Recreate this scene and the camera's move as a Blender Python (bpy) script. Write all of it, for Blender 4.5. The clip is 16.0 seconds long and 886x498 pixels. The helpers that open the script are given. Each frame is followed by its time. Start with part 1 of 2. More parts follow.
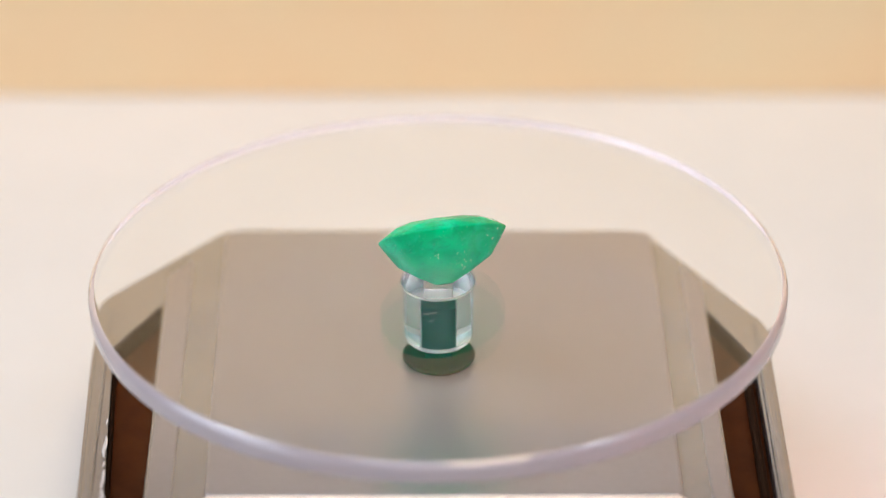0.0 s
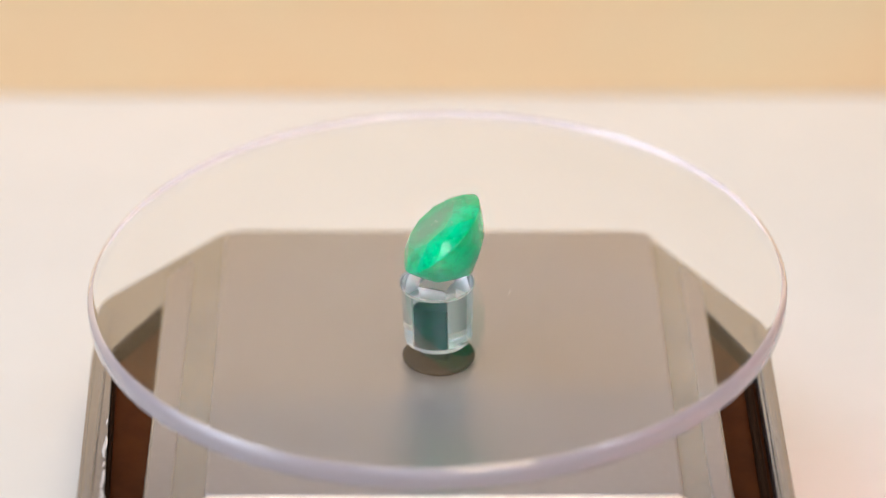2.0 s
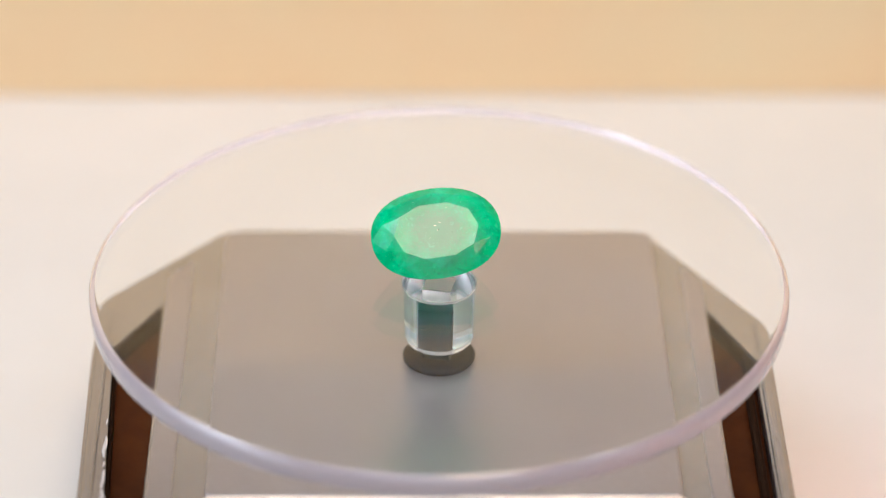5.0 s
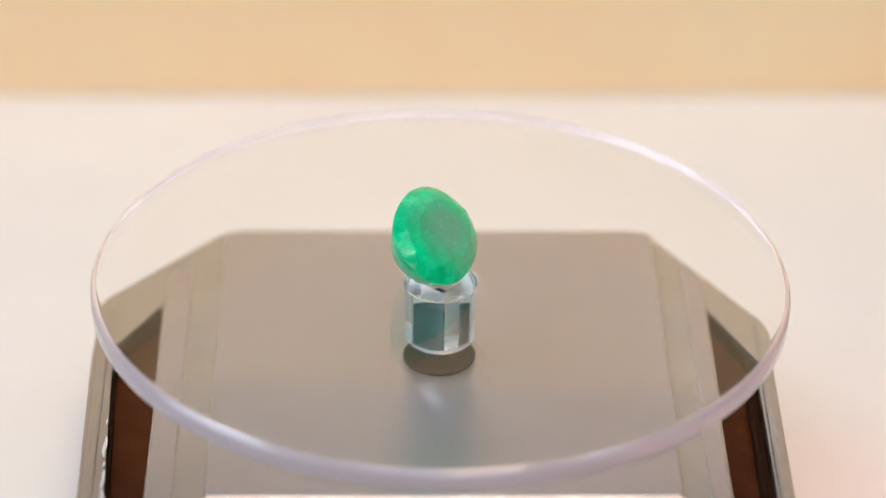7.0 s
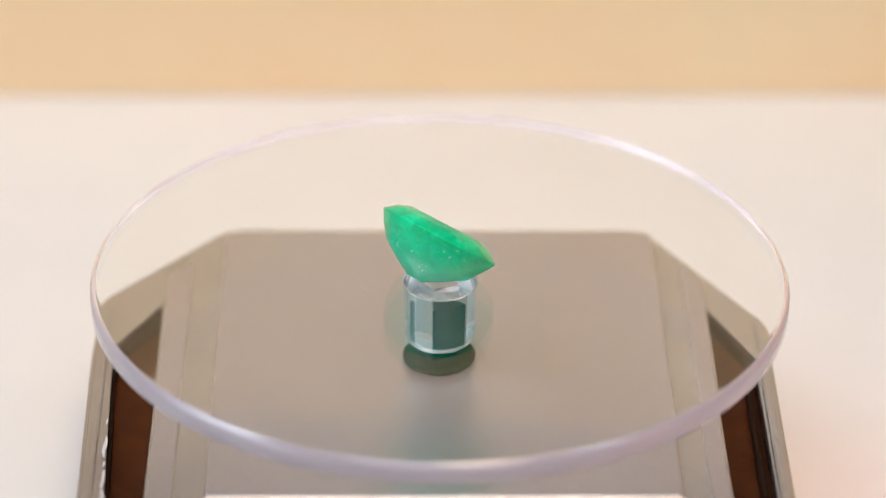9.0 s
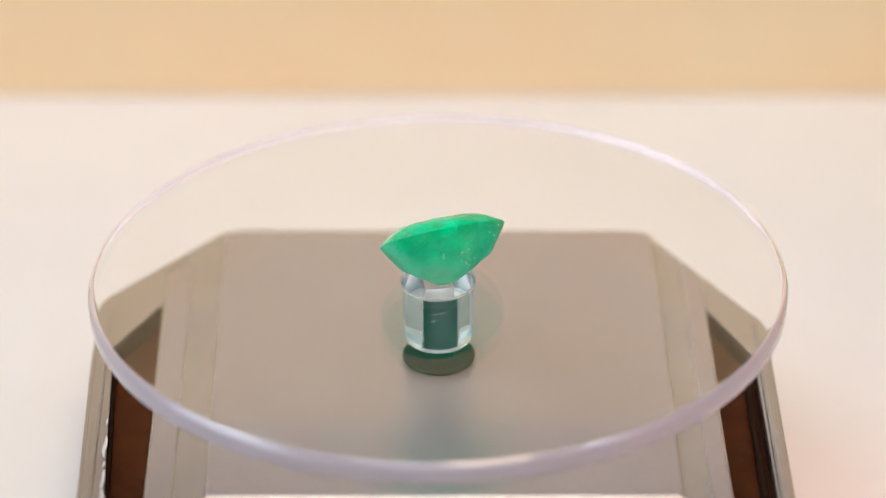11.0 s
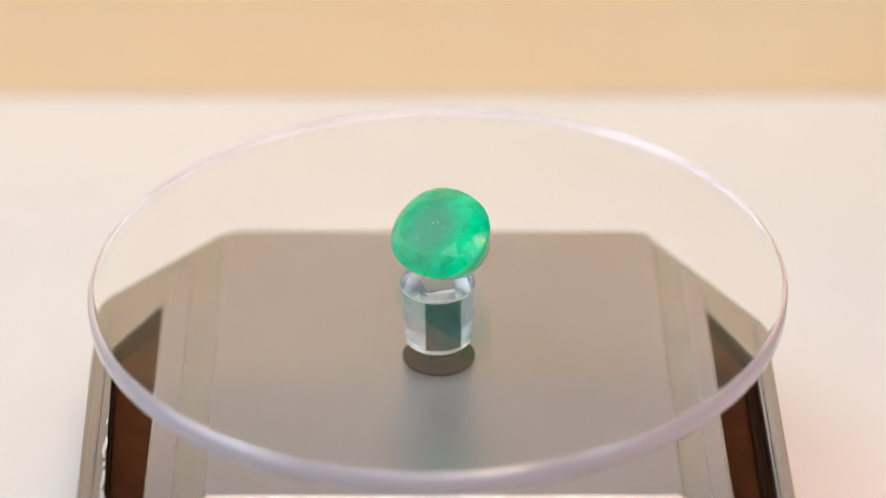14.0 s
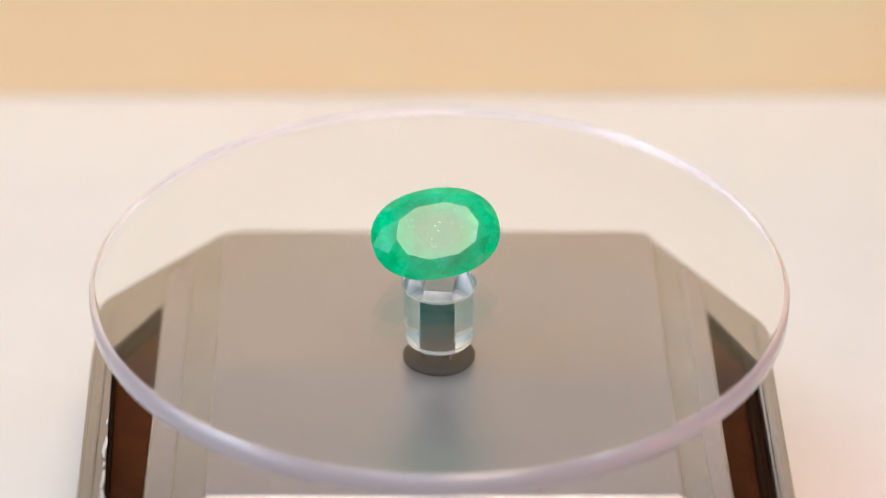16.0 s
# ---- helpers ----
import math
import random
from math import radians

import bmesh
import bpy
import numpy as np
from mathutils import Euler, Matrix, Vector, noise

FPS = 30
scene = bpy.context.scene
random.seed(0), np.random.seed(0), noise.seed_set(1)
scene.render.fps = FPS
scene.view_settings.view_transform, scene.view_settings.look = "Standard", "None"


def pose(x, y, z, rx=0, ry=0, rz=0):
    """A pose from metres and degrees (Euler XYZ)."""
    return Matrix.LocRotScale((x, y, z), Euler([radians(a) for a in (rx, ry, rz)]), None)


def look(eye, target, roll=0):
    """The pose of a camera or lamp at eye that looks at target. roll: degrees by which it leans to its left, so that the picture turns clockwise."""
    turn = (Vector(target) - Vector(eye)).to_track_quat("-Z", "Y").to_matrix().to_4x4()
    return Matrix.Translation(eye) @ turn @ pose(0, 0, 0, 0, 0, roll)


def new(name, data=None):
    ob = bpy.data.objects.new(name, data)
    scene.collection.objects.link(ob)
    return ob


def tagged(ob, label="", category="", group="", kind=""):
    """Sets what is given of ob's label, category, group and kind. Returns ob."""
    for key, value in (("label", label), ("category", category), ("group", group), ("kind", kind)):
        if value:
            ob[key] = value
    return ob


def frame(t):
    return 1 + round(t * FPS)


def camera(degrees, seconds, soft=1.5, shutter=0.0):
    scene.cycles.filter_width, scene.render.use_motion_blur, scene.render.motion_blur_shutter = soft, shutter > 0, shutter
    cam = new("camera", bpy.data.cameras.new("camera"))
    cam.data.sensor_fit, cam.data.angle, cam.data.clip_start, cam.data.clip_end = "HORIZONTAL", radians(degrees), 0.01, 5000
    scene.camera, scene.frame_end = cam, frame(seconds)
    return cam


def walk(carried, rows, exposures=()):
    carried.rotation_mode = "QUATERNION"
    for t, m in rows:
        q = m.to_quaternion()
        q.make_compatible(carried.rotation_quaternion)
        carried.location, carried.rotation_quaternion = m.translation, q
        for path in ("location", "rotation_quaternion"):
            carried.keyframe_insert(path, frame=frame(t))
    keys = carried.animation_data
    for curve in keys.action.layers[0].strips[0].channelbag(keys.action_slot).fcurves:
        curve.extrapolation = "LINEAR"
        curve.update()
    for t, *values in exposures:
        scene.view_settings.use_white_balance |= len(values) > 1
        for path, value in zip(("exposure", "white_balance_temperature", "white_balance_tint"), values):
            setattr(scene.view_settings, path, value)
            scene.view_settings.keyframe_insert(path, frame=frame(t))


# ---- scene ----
from mathutils.bvhtree import BVHTree

cam = camera(2 * math.degrees(math.atan(784 / 5500)), 16.0, soft=1.35)
DISC_Z = 0.040                       # height of the disc's upper face above the table
EYE = (0.0, -0.38394, DISC_Z + 0.23045)
TARGET = (0.0006, 0.0062, DISC_Z)
walk(cam, [(0.0, look(EYE, TARGET)), (16.0, look(EYE, TARGET))], exposures=[(0.0, -0.57, 6110, 13), (16.0, -0.57, 6110, 13)])
cam.data.dof.use_dof = True
cam.data.dof.focus_distance = 0.444
cam.data.dof.aperture_fstop = 8.5

# ---- light ----
world = bpy.data.worlds.new("room_air")
scene.world = world
world.use_nodes = True
world.node_tree.nodes["Background"].inputs[0].default_value = (1.0, 0.93, 0.85, 1)
world.node_tree.nodes["Background"].inputs[1].default_value = 0.05


def area_lamp(name, eye, target, size, watts, colour, spread=180):
    data = bpy.data.lights.new(name, "AREA")
    data.shape, data.size, data.size_y = "RECTANGLE", size[0], size[1]
    data.energy, data.color, data.spread = watts, colour, radians(spread)
    ob = new(name, data)
    ob.matrix_world = look(eye, target)
    return ob


CENTRE = (0, 0, DISC_Z)
area_lamp("softbox_lamp", (-0.38, -0.02, 0.54), CENTRE, (0.21, 0.21), 1.75, (0.86, 0.95, 1.0))
area_lamp("softbox_lamp", (0.33, -0.15, 0.52), CENTRE, (0.09, 0.12), 0.4, (0.90, 0.95, 1.0))
area_lamp("warm_lamp", (0.15, -0.36, 0.90), CENTRE, (0.30, 0.30), 4.2, (1.0, 0.74, 0.40))
# Added overhead fill for the whole room, not a fitting of the ceiling.
area_lamp("ceiling_fill", (0.0, -0.9, 2.35), (0.0, -0.9, 0), (1.6, 1.6), 22.0, (1.0, 0.98, 0.98))
# Added narrow fill with no fixture behind it: tints the right side pink.
area_lamp("pink_fill", (0.26, -0.14, 0.12), (0.092, -0.048, 0), (0.06, 0.08), 0.032, (1.0, 0.42, 0.30), 32)
# Unseen cool source as an area light; no window is built in the walls.
area_lamp("cool_area_light", (-1.55, -0.42, 0.95), (0.0, -0.30, 0.3), (1.4, 1.1), 19.0, (0.82, 0.92, 1.0))
# Added front fill that brightens the backdrop.
area_lamp("cool_area_light", (0.3, -2.55, 1.75), (0.0, 0.0, 0.2), (1.8, 1.0), 27.0, (0.90, 0.96, 1.0))


# ---- materials ----
def material(name, base, rough=0.5, metal=0.0, **more):
    m = bpy.data.materials.new(name)
    m.use_nodes = True
    p = m.node_tree.nodes["Principled BSDF"]
    p.inputs["Base Color"].default_value = (*base, 1)
    p.inputs["Roughness"].default_value = rough
    p.inputs["Metallic"].default_value = metal
    for key, value in more.items():
        p.inputs[key.replace("_", " ")].default_value = value
    return m


def grain(m, scale, low, high, detail=4.0, bump=0.0, distance=0.0002, stretch=(1, 1, 1), second=None):
    """Two-scale colour variation and a fine relief on a material."""
    t = m.node_tree
    p = t.nodes["Principled BSDF"]
    where = t.nodes.new("ShaderNodeTexCoord")
    maps = t.nodes.new("ShaderNodeMapping")
    maps.inputs["Scale"].default_value = stretch
    t.links.new(where.outputs["Object"], maps.inputs["Vector"])
    fine = t.nodes.new("ShaderNodeTexNoise")
    fine.inputs["Scale"].default_value, fine.inputs["Detail"].default_value = scale, detail
    t.links.new(maps.outputs["Vector"], fine.inputs["Vector"])
    broad = t.nodes.new("ShaderNodeTexNoise")
    broad.inputs["Scale"].default_value = second or scale / 9
    t.links.new(where.outputs["Object"], broad.inputs["Vector"])
    add = t.nodes.new("ShaderNodeMath")
    add.operation = "ADD"
    half = t.nodes.new("ShaderNodeMath")
    half.operation, half.inputs[1].default_value = "MULTIPLY", 0.5
    t.links.new(fine.outputs["Fac"], add.inputs[0])
    t.links.new(broad.outputs["Fac"], add.inputs[1])
    t.links.new(add.outputs[0], half.inputs[0])
    ramp = t.nodes.new("ShaderNodeValToRGB")
    ramp.color_ramp.elements[0].position, ramp.color_ramp.elements[1].position = 0.35, 0.65
    ramp.color_ramp.elements[0].color, ramp.color_ramp.elements[1].color = (*low, 1), (*high, 1)
    t.links.new(half.outputs[0], ramp.inputs["Fac"])
    t.links.new(ramp.outputs["Color"], p.inputs["Base Color"])
    if bump:
        b = t.nodes.new("ShaderNodeBump")
        b.inputs["Strength"].default_value, b.inputs["Distance"].default_value = bump, distance
        t.links.new(fine.outputs["Fac"], b.inputs["Height"])
        t.links.new(b.outputs["Normal"], p.inputs["Normal"])
    return m


SILVER = grain(material("satin_silver_paint", (0.5, 0.46, 0.42), 0.34, 0.85), 900, (0.46, 0.435, 0.45), (0.49, 0.465, 0.48), bump=0.012, distance=0.0001)
TRIM = grain(material("satin_silver_trim", (0.5, 0.46, 0.42), 0.26, 0.82), 700, (0.41, 0.395, 0.395), (0.46, 0.445, 0.445), bump=0.02, distance=0.0001)
# Warm near-white puts the front bevel's highlight into its colour.
BRIGHT = material("highlight_edge", (0.98, 0.89, 0.84), 0.35, 0.8)
GLINT = material("pale_glint_colour", (0.62, 0.58, 0.58), 0.3)
SOLAR = grain(material("solar_cell", (0.05, 0.02, 0.01), 0.25, 0.0, Specular_IOR_Level=0.04), 300, (0.034, 0.009, 0.003), (0.058, 0.017, 0.005), second=60)
SHADE_STRIP = grain(material("well_shade_colour", (0.005, 0.003, 0.002), 0.6, Specular_IOR_Level=0.02), 300, (0.009, 0.004, 0.002), (0.018, 0.008, 0.004))
BLACK = grain(material("black_plastic", (0.02, 0.02, 0.02), 0.35, Specular_IOR_Level=0.05), 400, (0.006, 0.005, 0.005), (0.014, 0.012, 0.011), bump=0.03)
SHAFT = grain(material("dark_shaft", (0.02, 0.03, 0.035), 0.4, 0.0, Specular_IOR_Level=0.03), 500, (0.002, 0.010, 0.015), (0.005, 0.020, 0.028), bump=0.05)
TABLE = grain(material("white_tabletop", (0.8, 0.78, 0.75), 0.45), 60, (0.75, 0.72, 0.695), (0.78, 0.75, 0.725), bump=0.03)
WALL = grain(material("peach_wall_paint", (0.8, 0.6, 0.4), 0.85), 26, (0.95, 0.675, 0.40), (0.92, 0.735, 0.47), bump=0.05, second=7.0)
PLASTER = grain(material("grey_wall_paint", (0.4, 0.39, 0.38), 0.9), 20, (0.36, 0.35, 0.34), (0.41, 0.40, 0.39))
PALE_PLASTER = grain(material("pale_plaster", (0.78, 0.75, 0.72), 0.9), 20, (0.76, 0.73, 0.70), (0.81, 0.78, 0.75))
ACRYLIC = material("clear_acrylic", (0.985, 0.995, 0.99), 0.0, IOR=1.42, Specular_IOR_Level=0.32, Transmission_Weight=1.0)
# Lavender-white mixed into the clear rim stands in for light piped through it.
RIM = material("piped_light_rim", (0.97, 0.88, 1.0), 0.10, IOR=1.46, Transmission_Weight=0.58, Coat_Weight=1.0, Coat_Roughness=0.10)
STEM = material("cool_acrylic_stem", (0.75, 0.93, 1.0), 0.0, IOR=1.52, Transmission_Weight=1.0)
# White mixed into the clear edges imitates highlights ringing the stem's ends.
WHITE_EDGE = material("whitened_acrylic_edge", (0.95, 0.98, 1.0), 0.08, IOR=1.52, Transmission_Weight=0.7)
DUST = material("white_dust", (0.8, 0.8, 0.8), 0.9)


def gem_material():
    m = material("milky_emerald", (0.0, 0.5, 0.22), 0.06, IOR=1.43, Specular_IOR_Level=0.12, Transmission_Weight=0.34, Subsurface_Weight=0.6, Subsurface_Scale=0.0018, Coat_Weight=0.24, Coat_Roughness=0.02, Coat_IOR=1.6)
    t = m.node_tree
    p = t.nodes["Principled BSDF"]
    p.inputs["Subsurface Radius"].default_value = (0.1, 1.0, 0.55)
    where = t.nodes.new("ShaderNodeTexCoord")

    def cloudy(scale, detail, distortion, low, high, out_low, out_high):
        n = t.nodes.new("ShaderNodeTexNoise")
        n.inputs["Scale"].default_value, n.inputs["Detail"].default_value, n.inputs["Distortion"].default_value = scale, detail, distortion
        t.links.new(where.outputs["Object"], n.inputs["Vector"])
        r = t.nodes.new("ShaderNodeMapRange")
        for key, value in (("From Min", low), ("From Max", high), ("To Min", out_low), ("To Max", out_high)):
            r.inputs[key].default_value = value
        t.links.new(n.outputs["Fac"], r.inputs["Value"])
        return n, r.outputs["Result"]

    def over(under, colour, factor):
        mix = t.nodes.new("ShaderNodeMix")
        mix.data_type = "RGBA"
        if isinstance(under, tuple):
            mix.inputs[6].default_value = (*under, 1)
        else:
            t.links.new(under, mix.inputs[6])
        mix.inputs[7].default_value = (*colour, 1)
        t.links.new(factor, mix.inputs[0])
        return mix.outputs[2]

    # broad colour zones, darker veins, pale milky patches and fine feathers inside the stone
    _, zones = cloudy(170, 3.0, 0.6, 0.36, 0.64, 0.0, 1.0)
    _, veins = cloudy(420, 5.0, 2.2, 0.52, 0.68, 0.0, 0.55)
    _, milk = cloudy(260, 6.0, 1.2, 0.52, 0.70, 0.0, 0.5)
    fine, feathers = cloudy(1100, 8.0, 2.0, 0.60, 0.76, 0.0, 0.36)
    colour = over((0.0, 0.62, 0.27), (0.0, 1.0, 0.46), zones)
    colour = over(colour, (0.0, 0.44, 0.24), veins)
    colour = over(colour, (0.04, 1.0, 0.60), milk)
    # the pavilion is milkier towards its point
    along = t.nodes.new("ShaderNodeVectorMath")
    along.operation = "DOT_PRODUCT"
    along.inputs[1].default_value = (-0.1468, 0.6069, 0.7811)
    t.links.new(where.outputs["Object"], along.inputs[0])
    depth = t.nodes.new("ShaderNodeMapRange")
    for key, value in (("From Min", GIRDLE - 0.0008), ("From Max", GIRDLE - 0.0055), ("To Min", 0.0), ("To Max", 0.6)):
        depth.inputs[key].default_value = value
    t.links.new(along.outputs["Value"], depth.inputs["Value"])
    colour = over(colour, (0.06, 0.84, 0.52), depth.outputs["Result"])
    # a greyish cloud under the table facet, ragged at its edge
    apart = t.nodes.new("ShaderNodeVectorMath")
    apart.operation = "DISTANCE"
    apart.inputs[1].default_value = (0.0000, 0.0016, 0.0247)
    t.links.new(where.outputs["Object"], apart.inputs[0])
    ragged = t.nodes.new("ShaderNodeMath")
    ragged.operation, ragged.inputs[1].default_value = "MULTIPLY_ADD", 0.004
    t.links.new(fine.outputs["Fac"], ragged.inputs[0])
    t.links.new(apart.outputs["Value"], ragged.inputs[2])
    cloud = t.nodes.new("ShaderNodeMapRange")
    for key, value in (("From Min", 0.0045), ("From Max", 0.0095), ("To Min", 0.92), ("To Max", 0.0)):
        cloud.inputs[key].default_value = value
    t.links.new(ragged.outputs[0], cloud.inputs["Value"])
    colour = over(colour, (0.18, 0.50, 0.37), cloud.outputs["Result"])
    colour = over(colour, (0.30, 0.95, 0.72), feathers)
    t.links.new(colour, p.inputs["Base Color"])
    b = t.nodes.new("ShaderNodeBump")
    b.inputs["Strength"].default_value, b.inputs["Distance"].default_value = 0.05, 0.0001
    t.links.new(fine.outputs["Fac"], b.inputs["Height"])
    t.links.new(b.outputs["Normal"], p.inputs["Normal"])
    return m


GIRDLE = 0.0174                      # height of the girdle along the stone's own axis
GEM = gem_material()
# Near-white for feathers in the stone and for glints modelled as flakes.
FEATHER_GLINT = material("pale_feather_glint", (0.78, 1.0, 0.92), 0.10)


# ---- builders ----
def part(name, bm, mat, parent=None, label="", smooth=None, bevel=0.0, segments=2):
    """Links a bmesh as one mesh object."""
    bmesh.ops.recalc_face_normals(bm, faces=bm.faces)
    mesh = bpy.data.meshes.new(name)
    bm.to_mesh(mesh)
    bm.free()
    for m in mat if isinstance(mat, (list, tuple)) else [mat]:
        mesh.materials.append(m)
    if smooth is not None:
        for f in mesh.polygons:
            f.use_smooth = True
        mesh.set_sharp_from_angle(angle=radians(smooth))
    ob = new(name, mesh)
    if parent:
        ob.parent = parent
    if bevel:
        b = ob.modifiers.new("worn_edges", "BEVEL")
        b.width, b.segments, b.limit_method, b.angle_limit = bevel, segments, "ANGLE", radians(25)
    if label:
        tagged(ob, label)
    return ob


def box(x0, x1, y0, y1, z0, z1):
    bm = bmesh.new()
    bmesh.ops.create_cube(bm, size=1, matrix=Matrix.Translation(((x0 + x1) / 2, (y0 + y1) / 2, (z0 + z1) / 2)) @ Matrix.Diagonal((x1 - x0, y1 - y0, z1 - z0, 1)))
    return bm


def slab(outline, z0, z1, holes=()):
    """A plate of the given plan outline (metres), with holes through it."""
    bm = bmesh.new()
    edges = []
    for loop in (outline, *holes):
        vs = [bm.verts.new((x, y, z0)) for x, y in loop]
        edges += [bm.edges.new((vs[i], vs[(i + 1) % len(vs)])) for i in range(len(vs))]
    bmesh.ops.triangle_fill(bm, edges=edges, use_beauty=True, use_dissolve=False)
    faces = list(bm.faces)
    done = bmesh.ops.extrude_face_region(bm, geom=faces)
    for v in done["geom"]:
        if isinstance(v, bmesh.types.BMVert):
            v.co.z = z1
    bmesh.ops.dissolve_limit(bm, angle_limit=radians(1), verts=bm.verts, edges=bm.edges)
    return bm


def rounded(points, radius, steps=5):
    """A plan outline with rounded corners."""
    out = []
    n = len(points)
    for i in range(n):
        a, b, c = (Vector(points[(i + k) % n]) for k in (-1, 0, 1))
        r = min(radius, (a - b).length / 2.2, (c - b).length / 2.2)
        p, q = b + (a - b).normalized() * r, b + (c - b).normalized() * r
        for k in range(steps + 1):
            u = k / steps
            out.append(tuple((1 - u) ** 2 * p + 2 * u * (1 - u) * b + u ** 2 * q))
    return out


def mm(points):
    return [(x / 1000, y / 1000) for x, y in points]


def lathe(profile, steps=128):
    """A turned shape from (radius, height) pairs."""
    bm = bmesh.new()
    rings = []
    for r, z in profile:
        if r < 1e-7:
            rings.append([bm.verts.new((0, 0, z))])
        else:
            rings.append([bm.verts.new((r * math.cos(2 * math.pi * k / steps), r * math.sin(2 * math.pi * k / steps), z)) for k in range(steps)])
    for a, b in zip(rings, rings[1:]):
        for k in range(steps):
            j = (k + 1) % steps
            if len(a) == 1:
                bm.faces.new((a[0], b[k], b[j]))
            elif len(b) == 1:
                bm.faces.new((a[k], b[0], a[j]))
            else:
                bm.faces.new((a[k], b[k], b[j], a[j]))
    return bm, rings


# ---- the room ----
def build_room():
    table = tagged(new("table"), "plain matt white table under the display turntable", "table")
    part("tabletop", box(-0.9, 0.9, -1.1, 0.1360, -0.03, 0.0), TABLE, table, bevel=0.002)
    for x in (-0.86, 0.81):
        for y in (-1.05, 0.04):
            part("leg", box(x, x + 0.05, y, y + 0.05, -0.75, -0.0302), TABLE, table, bevel=0.003)
    tagged(part("backdrop", box(-0.6, 0.6, 0.1300, 0.1340, 0.0, 0.145), WALL, bevel=0.0008), "plain peach-coloured backdrop panel standing on the white tabletop", "backdrop", kind="structure")
    # Unseen closing wall, pale so that the top plate has something bright to reflect.
    tagged(part("wall_back", box(-1.7, 1.7, 1.3, 1.4, -0.75, 2.4), PALE_PLASTER), "unseen back wall kept pale for the plate's reflection", "wall", kind="structure")
    tagged(part("wall_left", box(-1.7, -1.6, -2.6, 1.3, -0.75, 2.4), PLASTER), "grey painted room wall", "wall", kind="structure")
    tagged(part("wall_right", box(1.6, 1.7, -2.6, 1.3, -0.75, 2.4), PLASTER), "grey painted room wall", "wall", kind="structure")
    tagged(part("wall_front", box(-1.7, 1.7, -2.7, -2.6, -0.75, 2.4), PLASTER), "grey painted room wall", "wall", kind="structure")
    tagged(part("floor", box(-1.7, 1.7, -2.7, 1.4, -0.80, -0.75), PLASTER), "grey room floor", "floor", kind="structure")
    tagged(part("ceiling", box(-1.7, 1.7, -2.7, 1.4, 2.4, 2.45), PLASTER), "grey painted ceiling", "ceiling", kind="structure")


build_room()

# ---- the turntable ----
OUTLINE = [(-33.2, 38.8), (31.9, 38.4), (49.2, 10.2), (49.2, -44), (38, -58), (-38, -58), (-49.6, -44), (-51.4, 3), (-51.4, 17.2)]


def build_base():
    stand = new("display_turntable")
    tagged(stand, "silver solar display turntable with clear round acrylic disc", "turntable")
    # lower shell, slightly wider at its foot
    part("base_shell", slab(rounded(mm(OUTLINE), 0.003), 0.0008, 0.0192), TRIM, stand, bevel=0.0006)
    well_l = mm([(-40.6, -46), (-41.7, 16.8), (-48.1, 4.6), (-48.1, 0), (-45.6, -46)])
    well_r = mm([(40.8, -46), (46.9, -46), (46.7, 0.8), (40.3, 15.2)])
    well_f = rounded(mm([(-31.9, -33.6), (33.3, -33.6), (33.3, -53), (-31.9, -53)]), 0.002)
    part("top_frame", slab(rounded(mm(OUTLINE), 0.003), 0.0193, 0.0225, [well_l, well_r, well_f]), TRIM, stand, bevel=0.0007, segments=3)
    part("top_plate", slab(rounded(mm([(-32.4, -32.6), (33.8, -32.6), (33.2, 36.0), (31.4, 36.8), (-31.8, 36.8), (-33.3, 36.0)]), 0.0012), 0.0224, 0.0235, [[(0.0068 * math.cos(k * math.pi / 32), 0.0068 * math.sin(k * math.pi / 32)) for k in range(64)]]), SILVER, stand, bevel=0.0005, segments=3)
    # the parts beside the plate: rail, outer lip, cell and the dark strips put in for shade, left and right
    strips = (
        ([(-36.9, -46), (-40.4, -46), (-41.4, 24.5), (-37.8, 29.5)], [(-47.6, -45), (-49.2, -45), (-50.8, 3), (-50.8, 15.0), (-49.0, 15.5), (-49.0, 1)],
         [(-40.8, -45.9), (-45.5, -45.9), (-47.9, 0), (-47.9, 4.6), (-41.8, 16.4)], [(-45.0, -45.5), (-45.5, -45.5), (-48.0, 0), (-48.0, 4.2), (-47.5, 4.3), (-47.5, 0)],
         [(-41.6, 17.0), (-48.0, 4.9), (-47.2, 3.9), (-41.7, 14.6)]),
        ([(37.9, -46), (40.5, -46), (40.0, 23.5), (37.2, 28.0)], [(47.1, -45), (48.9, -45), (48.9, 8.6), (47.1, 11.6)],
         [(41.0, -45.9), (46.8, -45.9), (46.6, 0.8), (40.5, 14.8)], [(44.8, -45.5), (45.9, -45.5), (45.9, 1.6), (44.8, 4.0)],
         [(40.4, 15.0), (46.6, 0.9), (45.9, 0.4), (40.5, 12.4)]))
    for rail, lip, panel, edge_side, edge_back in strips:
        part("side_rail", slab(mm(rail), 0.0223, 0.0228), SILVER, stand, bevel=0.0005)
        part("outer_lip", slab(mm(lip), 0.0223, 0.0231), TRIM, stand, bevel=0.0004)
        cell = part("solar_panel", slab(mm(panel), 0.0194, 0.0199), SOLAR, stand, "dark brown glossy solar cell strip")
        # Raised dark strips stand in for the shade along the cell's well.
        part("shade_strip", slab(mm(edge_side), 0.0199, 0.0222), SHADE_STRIP, cell, "dark strip standing in for shade at the cell's edge", bevel=0.0005)
        part("shade_strip", slab(mm(edge_back), 0.0199, 0.0222), SHADE_STRIP, cell, "dark strip standing in for shade at the cell's edge", bevel=0.0005)
    part("solar_panel", slab(mm([(-31.6, -33.9), (33.0, -33.9), (33.0, -52.7), (-31.6, -52.7)]), 0.0194, 0.0199), SOLAR, stand, "dark brown glossy solar cell strip")
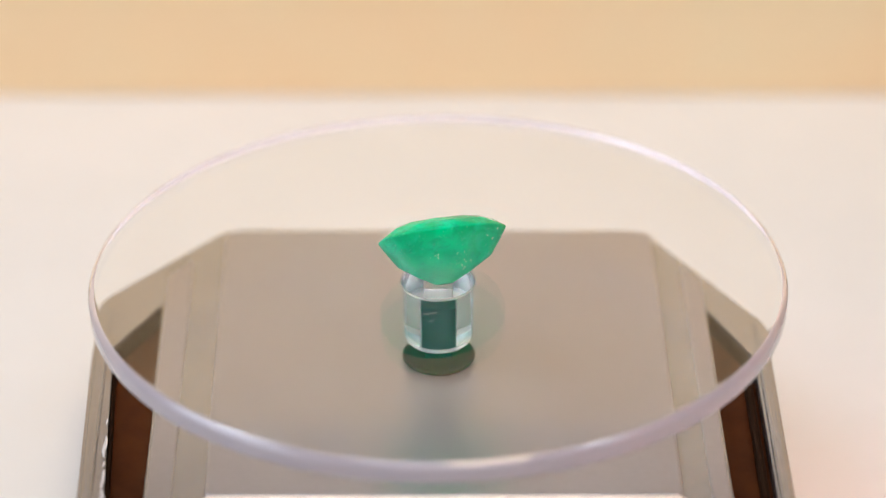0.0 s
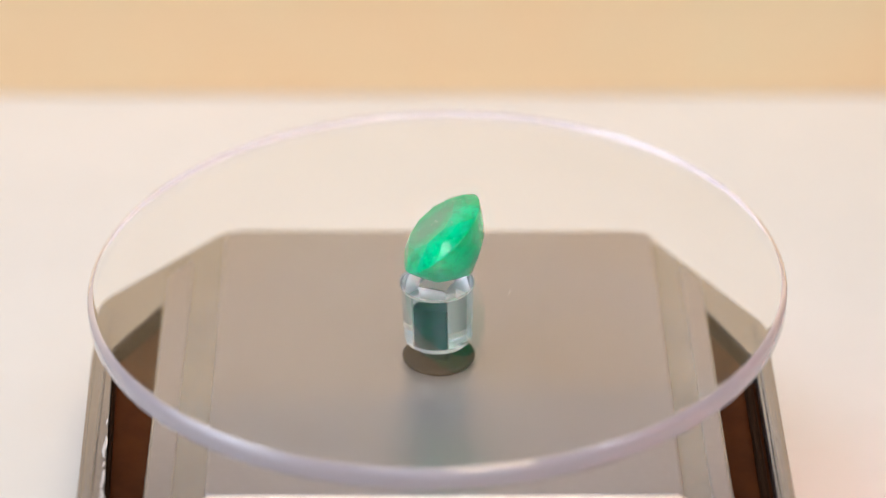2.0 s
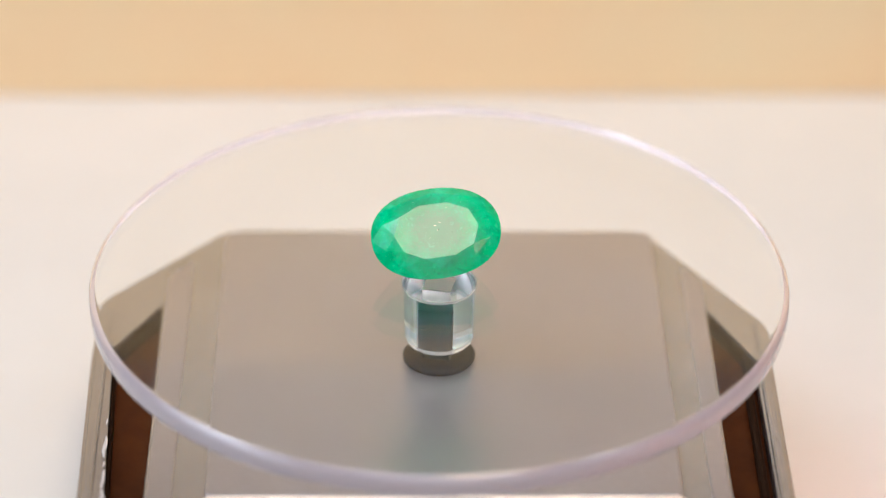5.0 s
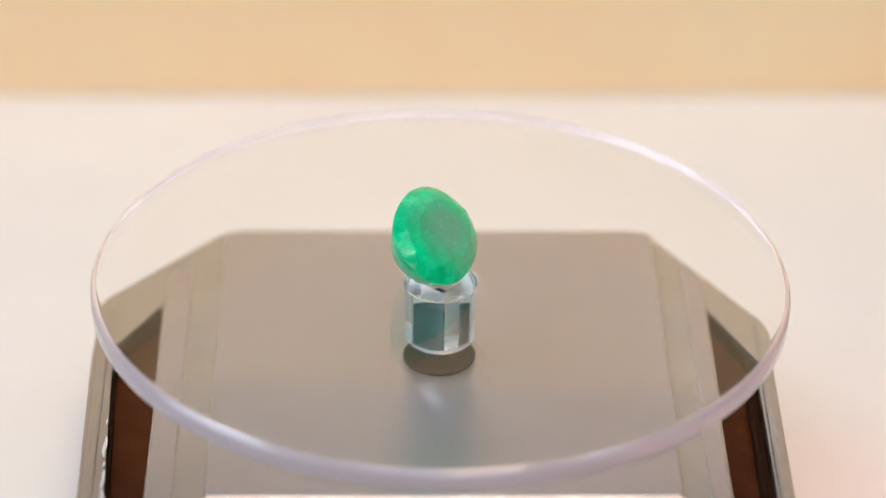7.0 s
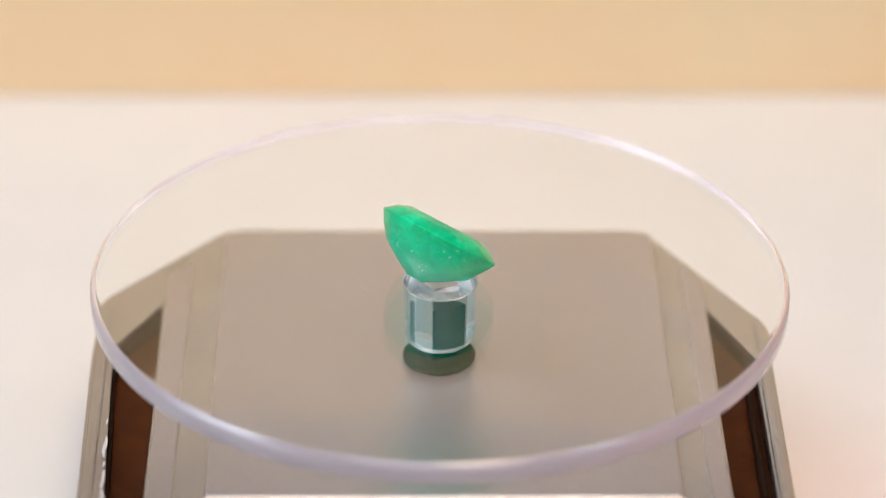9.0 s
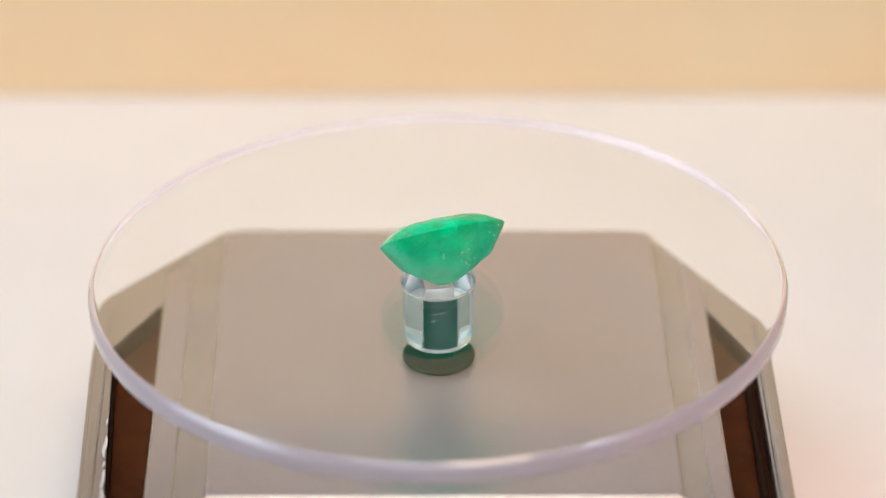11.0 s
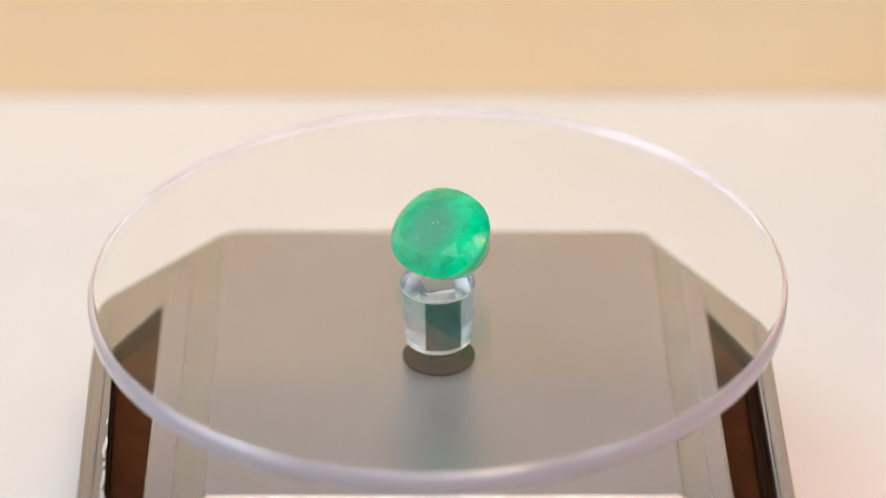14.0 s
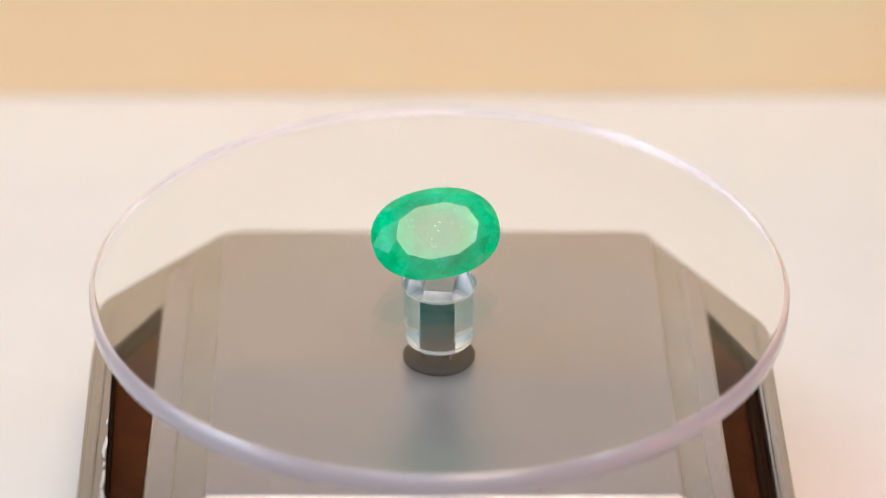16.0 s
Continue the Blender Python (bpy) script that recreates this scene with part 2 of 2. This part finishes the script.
    lip = [(-32.2, -32.75), (33.7, -32.75), (35.2, -37), (32.3, -37), (32.3, -34.0), (-30.8, -34.0), (-30.8, -37), (-33.7, -37)]
    part("front_edge", slab(mm(lip), 0.0215, 0.0238), BRIGHT, stand, "front edge coloured near white for its highlight", bevel=0.0005, segments=3)
    # Pale blobs modelled in place of broken white reflections beside the left cell.
    for y, half, wide in ((-0.0195, 0.0027, 0.00045), (-0.0275, 0.0024, 0.0004), (-0.0335, 0.0028, 0.0006), (-0.0238, 0.0007, 0.0002), (-0.0305, 0.0006, 0.0003), (-0.0130, 0.0008, 0.00018), (-0.040, 0.002, 0.0005)):
        bm = bmesh.new()
        bmesh.ops.create_icosphere(bm, subdivisions=3, radius=1.0)
        for v in bm.verts:
            bend = noise.noise(Vector((y * 900, v.co.y * 1.6, 0)))
            v.co *= 1 + 0.15 * noise.noise(v.co * 2.0 + Vector((0, y * 900, 0)))
            v.co.x, v.co.y, v.co.z = v.co.x * wide * 0.6 + bend * 0.0002, v.co.y * half, v.co.z * wide * 0.5
        bm.transform(Matrix.Translation((-0.0476 - 0.054 * (y + 0.0135), y, 0.0227)))
        part("glint_blob", bm, GLINT, stand, "pale blob modelled for a reflection along the solar strip", smooth=80)
    for x, y, size, turn in ((-0.0092, -0.0012, 0.00022, 20), (0.0148, -0.0120, 0.00012, 0)):
        bm = bmesh.new()
        bmesh.ops.create_icosphere(bm, subdivisions=1, radius=size)
        bm.transform(Matrix.Translation((x, y, 0.02352 if abs(x) < 0.03 else 0.0226)) @ pose(0, 0, 0, 0, 0, turn) @ Matrix.Diagonal((1, 0.4, 0.2, 1)))
        part("dust_speck", bm, DUST, stand, "tiny white dust speck")
    # hub under the stem
    bm, _ = lathe([(0.0, 0.0246), (0.0046, 0.0246), (0.0051, 0.0245), (0.0053, 0.0243), (0.0053, 0.0240), (0.0050, 0.0238), (0.0050, 0.0225), (0, 0.0225)], 64)
    part("hub", bm, BLACK, stand, "round black plastic hub", smooth=35)
    bm, _ = lathe([(0.0072, 0.02351), (0.0070, 0.02354), (0.0067, 0.02352), (0.0063, 0.02344), (0.0057, 0.02345), (0.0049, 0.0236)], 64)
    part("hub_dish", bm, SILVER, stand, smooth=60)
    return stand


def build_disc(stand):
    """The clear disc and its hollow stem in one casting; its origin is on the turning axis at the hub."""
    z = 0.0165                                       # upper face above the origin
    r, t, c, low_c = 0.0503, 0.003, 0.00078, 0.0003    # the upper edge is chamfered
    bm, rings = lathe([(0, z), (0.012, z), (r - c - 0.0006, z), (r - c - 0.0003, z), (r - c - 0.0001, z - 0.00002), (r - c + 0.00005, z - 0.00012), (r - 0.0001, z - c + 0.00010), (r, z - c - 0.0001),
                       *[(r - low_c + low_c * math.cos(u * math.pi / 12), z - t + low_c - low_c * math.sin(u * math.pi / 12)) for u in range(7)], (r - low_c - 0.0002, z - t),
                       (0.0058, z - t), (0.0055, z - t), (0.00530, z - t - 0.0001), (0.00522, z - t - 0.0004), (0.00521, z - t - 0.0006), (0.00505, z - 0.0115), (0.00505, z - 0.0117), (0.0049, z - 0.0120), (0.00484, z - 0.01215), (0.00486, z - 0.0123), (0.0047, z - 0.0126), (0.0044, z - 0.0127)], 160)
    for f in bm.faces:
        m = f.calc_center_median()
        if math.hypot(m.x, m.y) > r - c - 0.00005:
            f.material_index = 1
        elif m.z < z - t - 0.00001:
            f.material_index = 2 if m.z > z - t - 0.0006 or m.z < z - 0.0117 else 3
    last = rings[-1]
    edges = [bm.edges.get((last[k], last[(k + 1) % len(last)])) for k in range(len(last))]
    h = 0.0021
    k = 0.93                                          # corners of the square hole are slightly cut
    low = [bm.verts.new((x * h, y * h, z - 0.0127)) for x, y in ((-k, -1), (k, -1), (1, -k), (1, k), (k, 1), (-k, 1), (-1, k), (-1, -k))]
    high = [bm.verts.new((v.co.x, v.co.y, z - 0.0036)) for v in low]
    edges += [bm.edges.new((low[k], low[(k + 1) % 8])) for k in range(8)]
    bmesh.ops.triangle_fill(bm, edges=edges, use_beauty=True)
    for f in bm.faces:
        if f.calc_center_median().z < z - 0.01269:
            f.material_index = 2
    for k in range(8):
        bm.faces.new((low[k], low[(k + 1) % 8], high[(k + 1) % 8], high[k]))
    bm.faces.new(high)
    disc = part("turning_disc", bm, [ACRYLIC, RIM, WHITE_EDGE, STEM], stand, "clear round acrylic disc with a lavender-tinted rim and hollow stem", smooth=30)
    disc.visible_shadow = False
    s = 0.0020
    part("drive_shaft", box(-s, s, -s, s, 0.00105, z - 0.0060), SHAFT, disc, "dark square shaft", bevel=0.0002)
    bm = box(-0.00035, 0.00035, -0.00002, 0.00002, -0.00003, 0.00003)
    bm.transform(Matrix.Translation((-0.0008, -s, 0.0085)) @ pose(0, 0, 0, 0, -12, 0))
    part("scratch", bm, DUST, disc, "pale scratch on the shaft")
    bm = box(-0.0010, 0.0010, -0.000025, 0.000025, 0, 0.00001)
    bm.transform(pose(0, 0, 0, 0, 0, -133) @ Matrix.Translation((0.0094, 0.0072, z)) @ pose(0, 0, 0, 0, 0, -38))
    part("scratch", bm, DUST, disc, "fine pale scratch on the disc")
    return disc


def build_gem():
    """Oval mixed-cut stone; its origin is on the turning axis at the hub, like the disc's."""
    a, b, n = 9.22, 6.78, 10
    pts = []

    def ring(radius, height, count, phase=0.0, dx=0.0, dy=0.0, squash=1.0):
        for k in range(count):
            u = 2 * math.pi * k / count + phase
            full = [math.copysign(abs(w) ** 0.90, w) for w in (math.cos(u), math.sin(u))]
            pts.append((a * radius * full[0] + dx, b * radius * squash * full[1] + dy, height))

    step = math.pi / n
    ring(0.65, 2.0, n, 0, 0, 0.32, 0.95)
    ring(0.835, 1.30, n, step, 0, 0.1)
    ring(1.0, 0.10, 4 * n)
    ring(1.0, -0.10, 4 * n)
    ring(0.892, -1.75, 2 * n, step / 2, -0.08, 0.05)
    ring(0.725, -3.76, 2 * n, 0, -0.2, 0.15)
    ring(0.415, -5.5, 2 * n, step / 2, -0.42, 0.32)
    ring(0.14, -6.83, n, 0, -0.63, 0.48)
    bm = bmesh.new()
    for p in pts:
        bm.verts.new(p)
    hull = bmesh.ops.convex_hull(bm, input=bm.verts)
    loose = [g for g in hull["geom_interior"] if isinstance(g, bmesh.types.BMVert)]
    bmesh.ops.delete(bm, geom=loose, context="VERTS")
    bmesh.ops.dissolve_limit(bm, angle_limit=radians(2.5), verts=bm.verts, edges=bm.edges)
    for f in bm.faces:
        f.smooth = f.calc_center_median().z < 0.75
    for e in bm.edges:
        e.smooth = all(f.smooth for f in e.link_faces)
    turn = pose(0, 0, 0, 0, 0, 103.6 - 90) @ pose(0, 0, 0, -38.64, 0, 0) @ pose(0, 0, 0, 0, 0, 8.13)
    bm.transform(Matrix.Translation((0.000656, -0.000632, 0)) @ Matrix.Scale(0.001015, 4) @ turn)
    low = min(v.co.z for v in bm.verts)
    bm.transform(Matrix.Translation((0, 0, 0.0165 + 0.00003 - low)))
    gem = part("emerald", bm, GEM, bevel=0.00008, segments=2)
    # pale flakes modelled for glints and feathers, and dark specks, at the surface, seated where a ray from outside
    # meets the stone
    tree = BVHTree.FromPolygons([v.co.copy() for v in gem.data.vertices], [tuple(f.vertices) for f in gem.data.polygons])
    rnd = random.Random(5)
    middle = Vector((0.0007, -0.0006, 0.0225))
    spots = [(rnd.uniform(0, 360), rnd.uniform(-35, 75), rnd.uniform(0.05, 0.10), FEATHER_GLINT) for _ in range(5)]
    for az, el, wide, count in ((-66, -10, 9, 11), (-58, -22, 5, 8), (-20, 10, 7, 4), (-100, 5, 6, 4), (105, 62, 16, 4)):
        spots += [(rnd.gauss(az, wide), rnd.gauss(el, wide * 0.8), rnd.uniform(0.06, 0.26), FEATHER_GLINT) for _ in range(count)]
    spots += [(120, 52, 0.14, BLACK), (160, 30, 0.10, BLACK), (300, 10, 0.12, BLACK)]
    for az, el, size, mat in spots:
        d = Vector((math.cos(radians(az)) * math.cos(radians(el)), math.sin(radians(az)) * math.cos(radians(el)), math.sin(radians(el))))
        place, normal, _, _ = tree.ray_cast(middle + d * 0.03, -d)
        if place is None or normal.z < -0.75:
            continue
        bm = bmesh.new()
        bmesh.ops.create_icosphere(bm, subdivisions=1, radius=size / 1000)
        bm.transform(Matrix.Translation(place) @ normal.to_track_quat("Z", "Y").to_matrix().to_4x4() @ pose(0, 0, 0, 0, 0, rnd.uniform(0, 180)) @ Matrix.Diagonal((1.0, rnd.uniform(0.12, 0.32), 0.10, 1)))
        part("inclusion_glint", bm, mat, gem)
    return tagged(gem, "oval faceted milky green emerald tilted on the clear disc", "gemstone")


stand = build_base()
disc = build_disc(stand)
emerald = build_gem()


def motions():
    # one turn in 10.8 s, anticlockwise from above; the disc runs about one degree out of true
    lean = pose(0, 0, 0, 0, 0, 24.7) @ pose(0, 0, 0, -1.05, 0, 0) @ pose(0, 0, 0, 0, 0, -24.7)
    rows = [(0.4 * k, pose(0, 0, DISC_Z - 0.0168, 0, 0, 0.4 * k / 10.8 * 360) @ lean) for k in range(41)]
    walk(disc, rows)
    walk(emerald, rows)


motions()
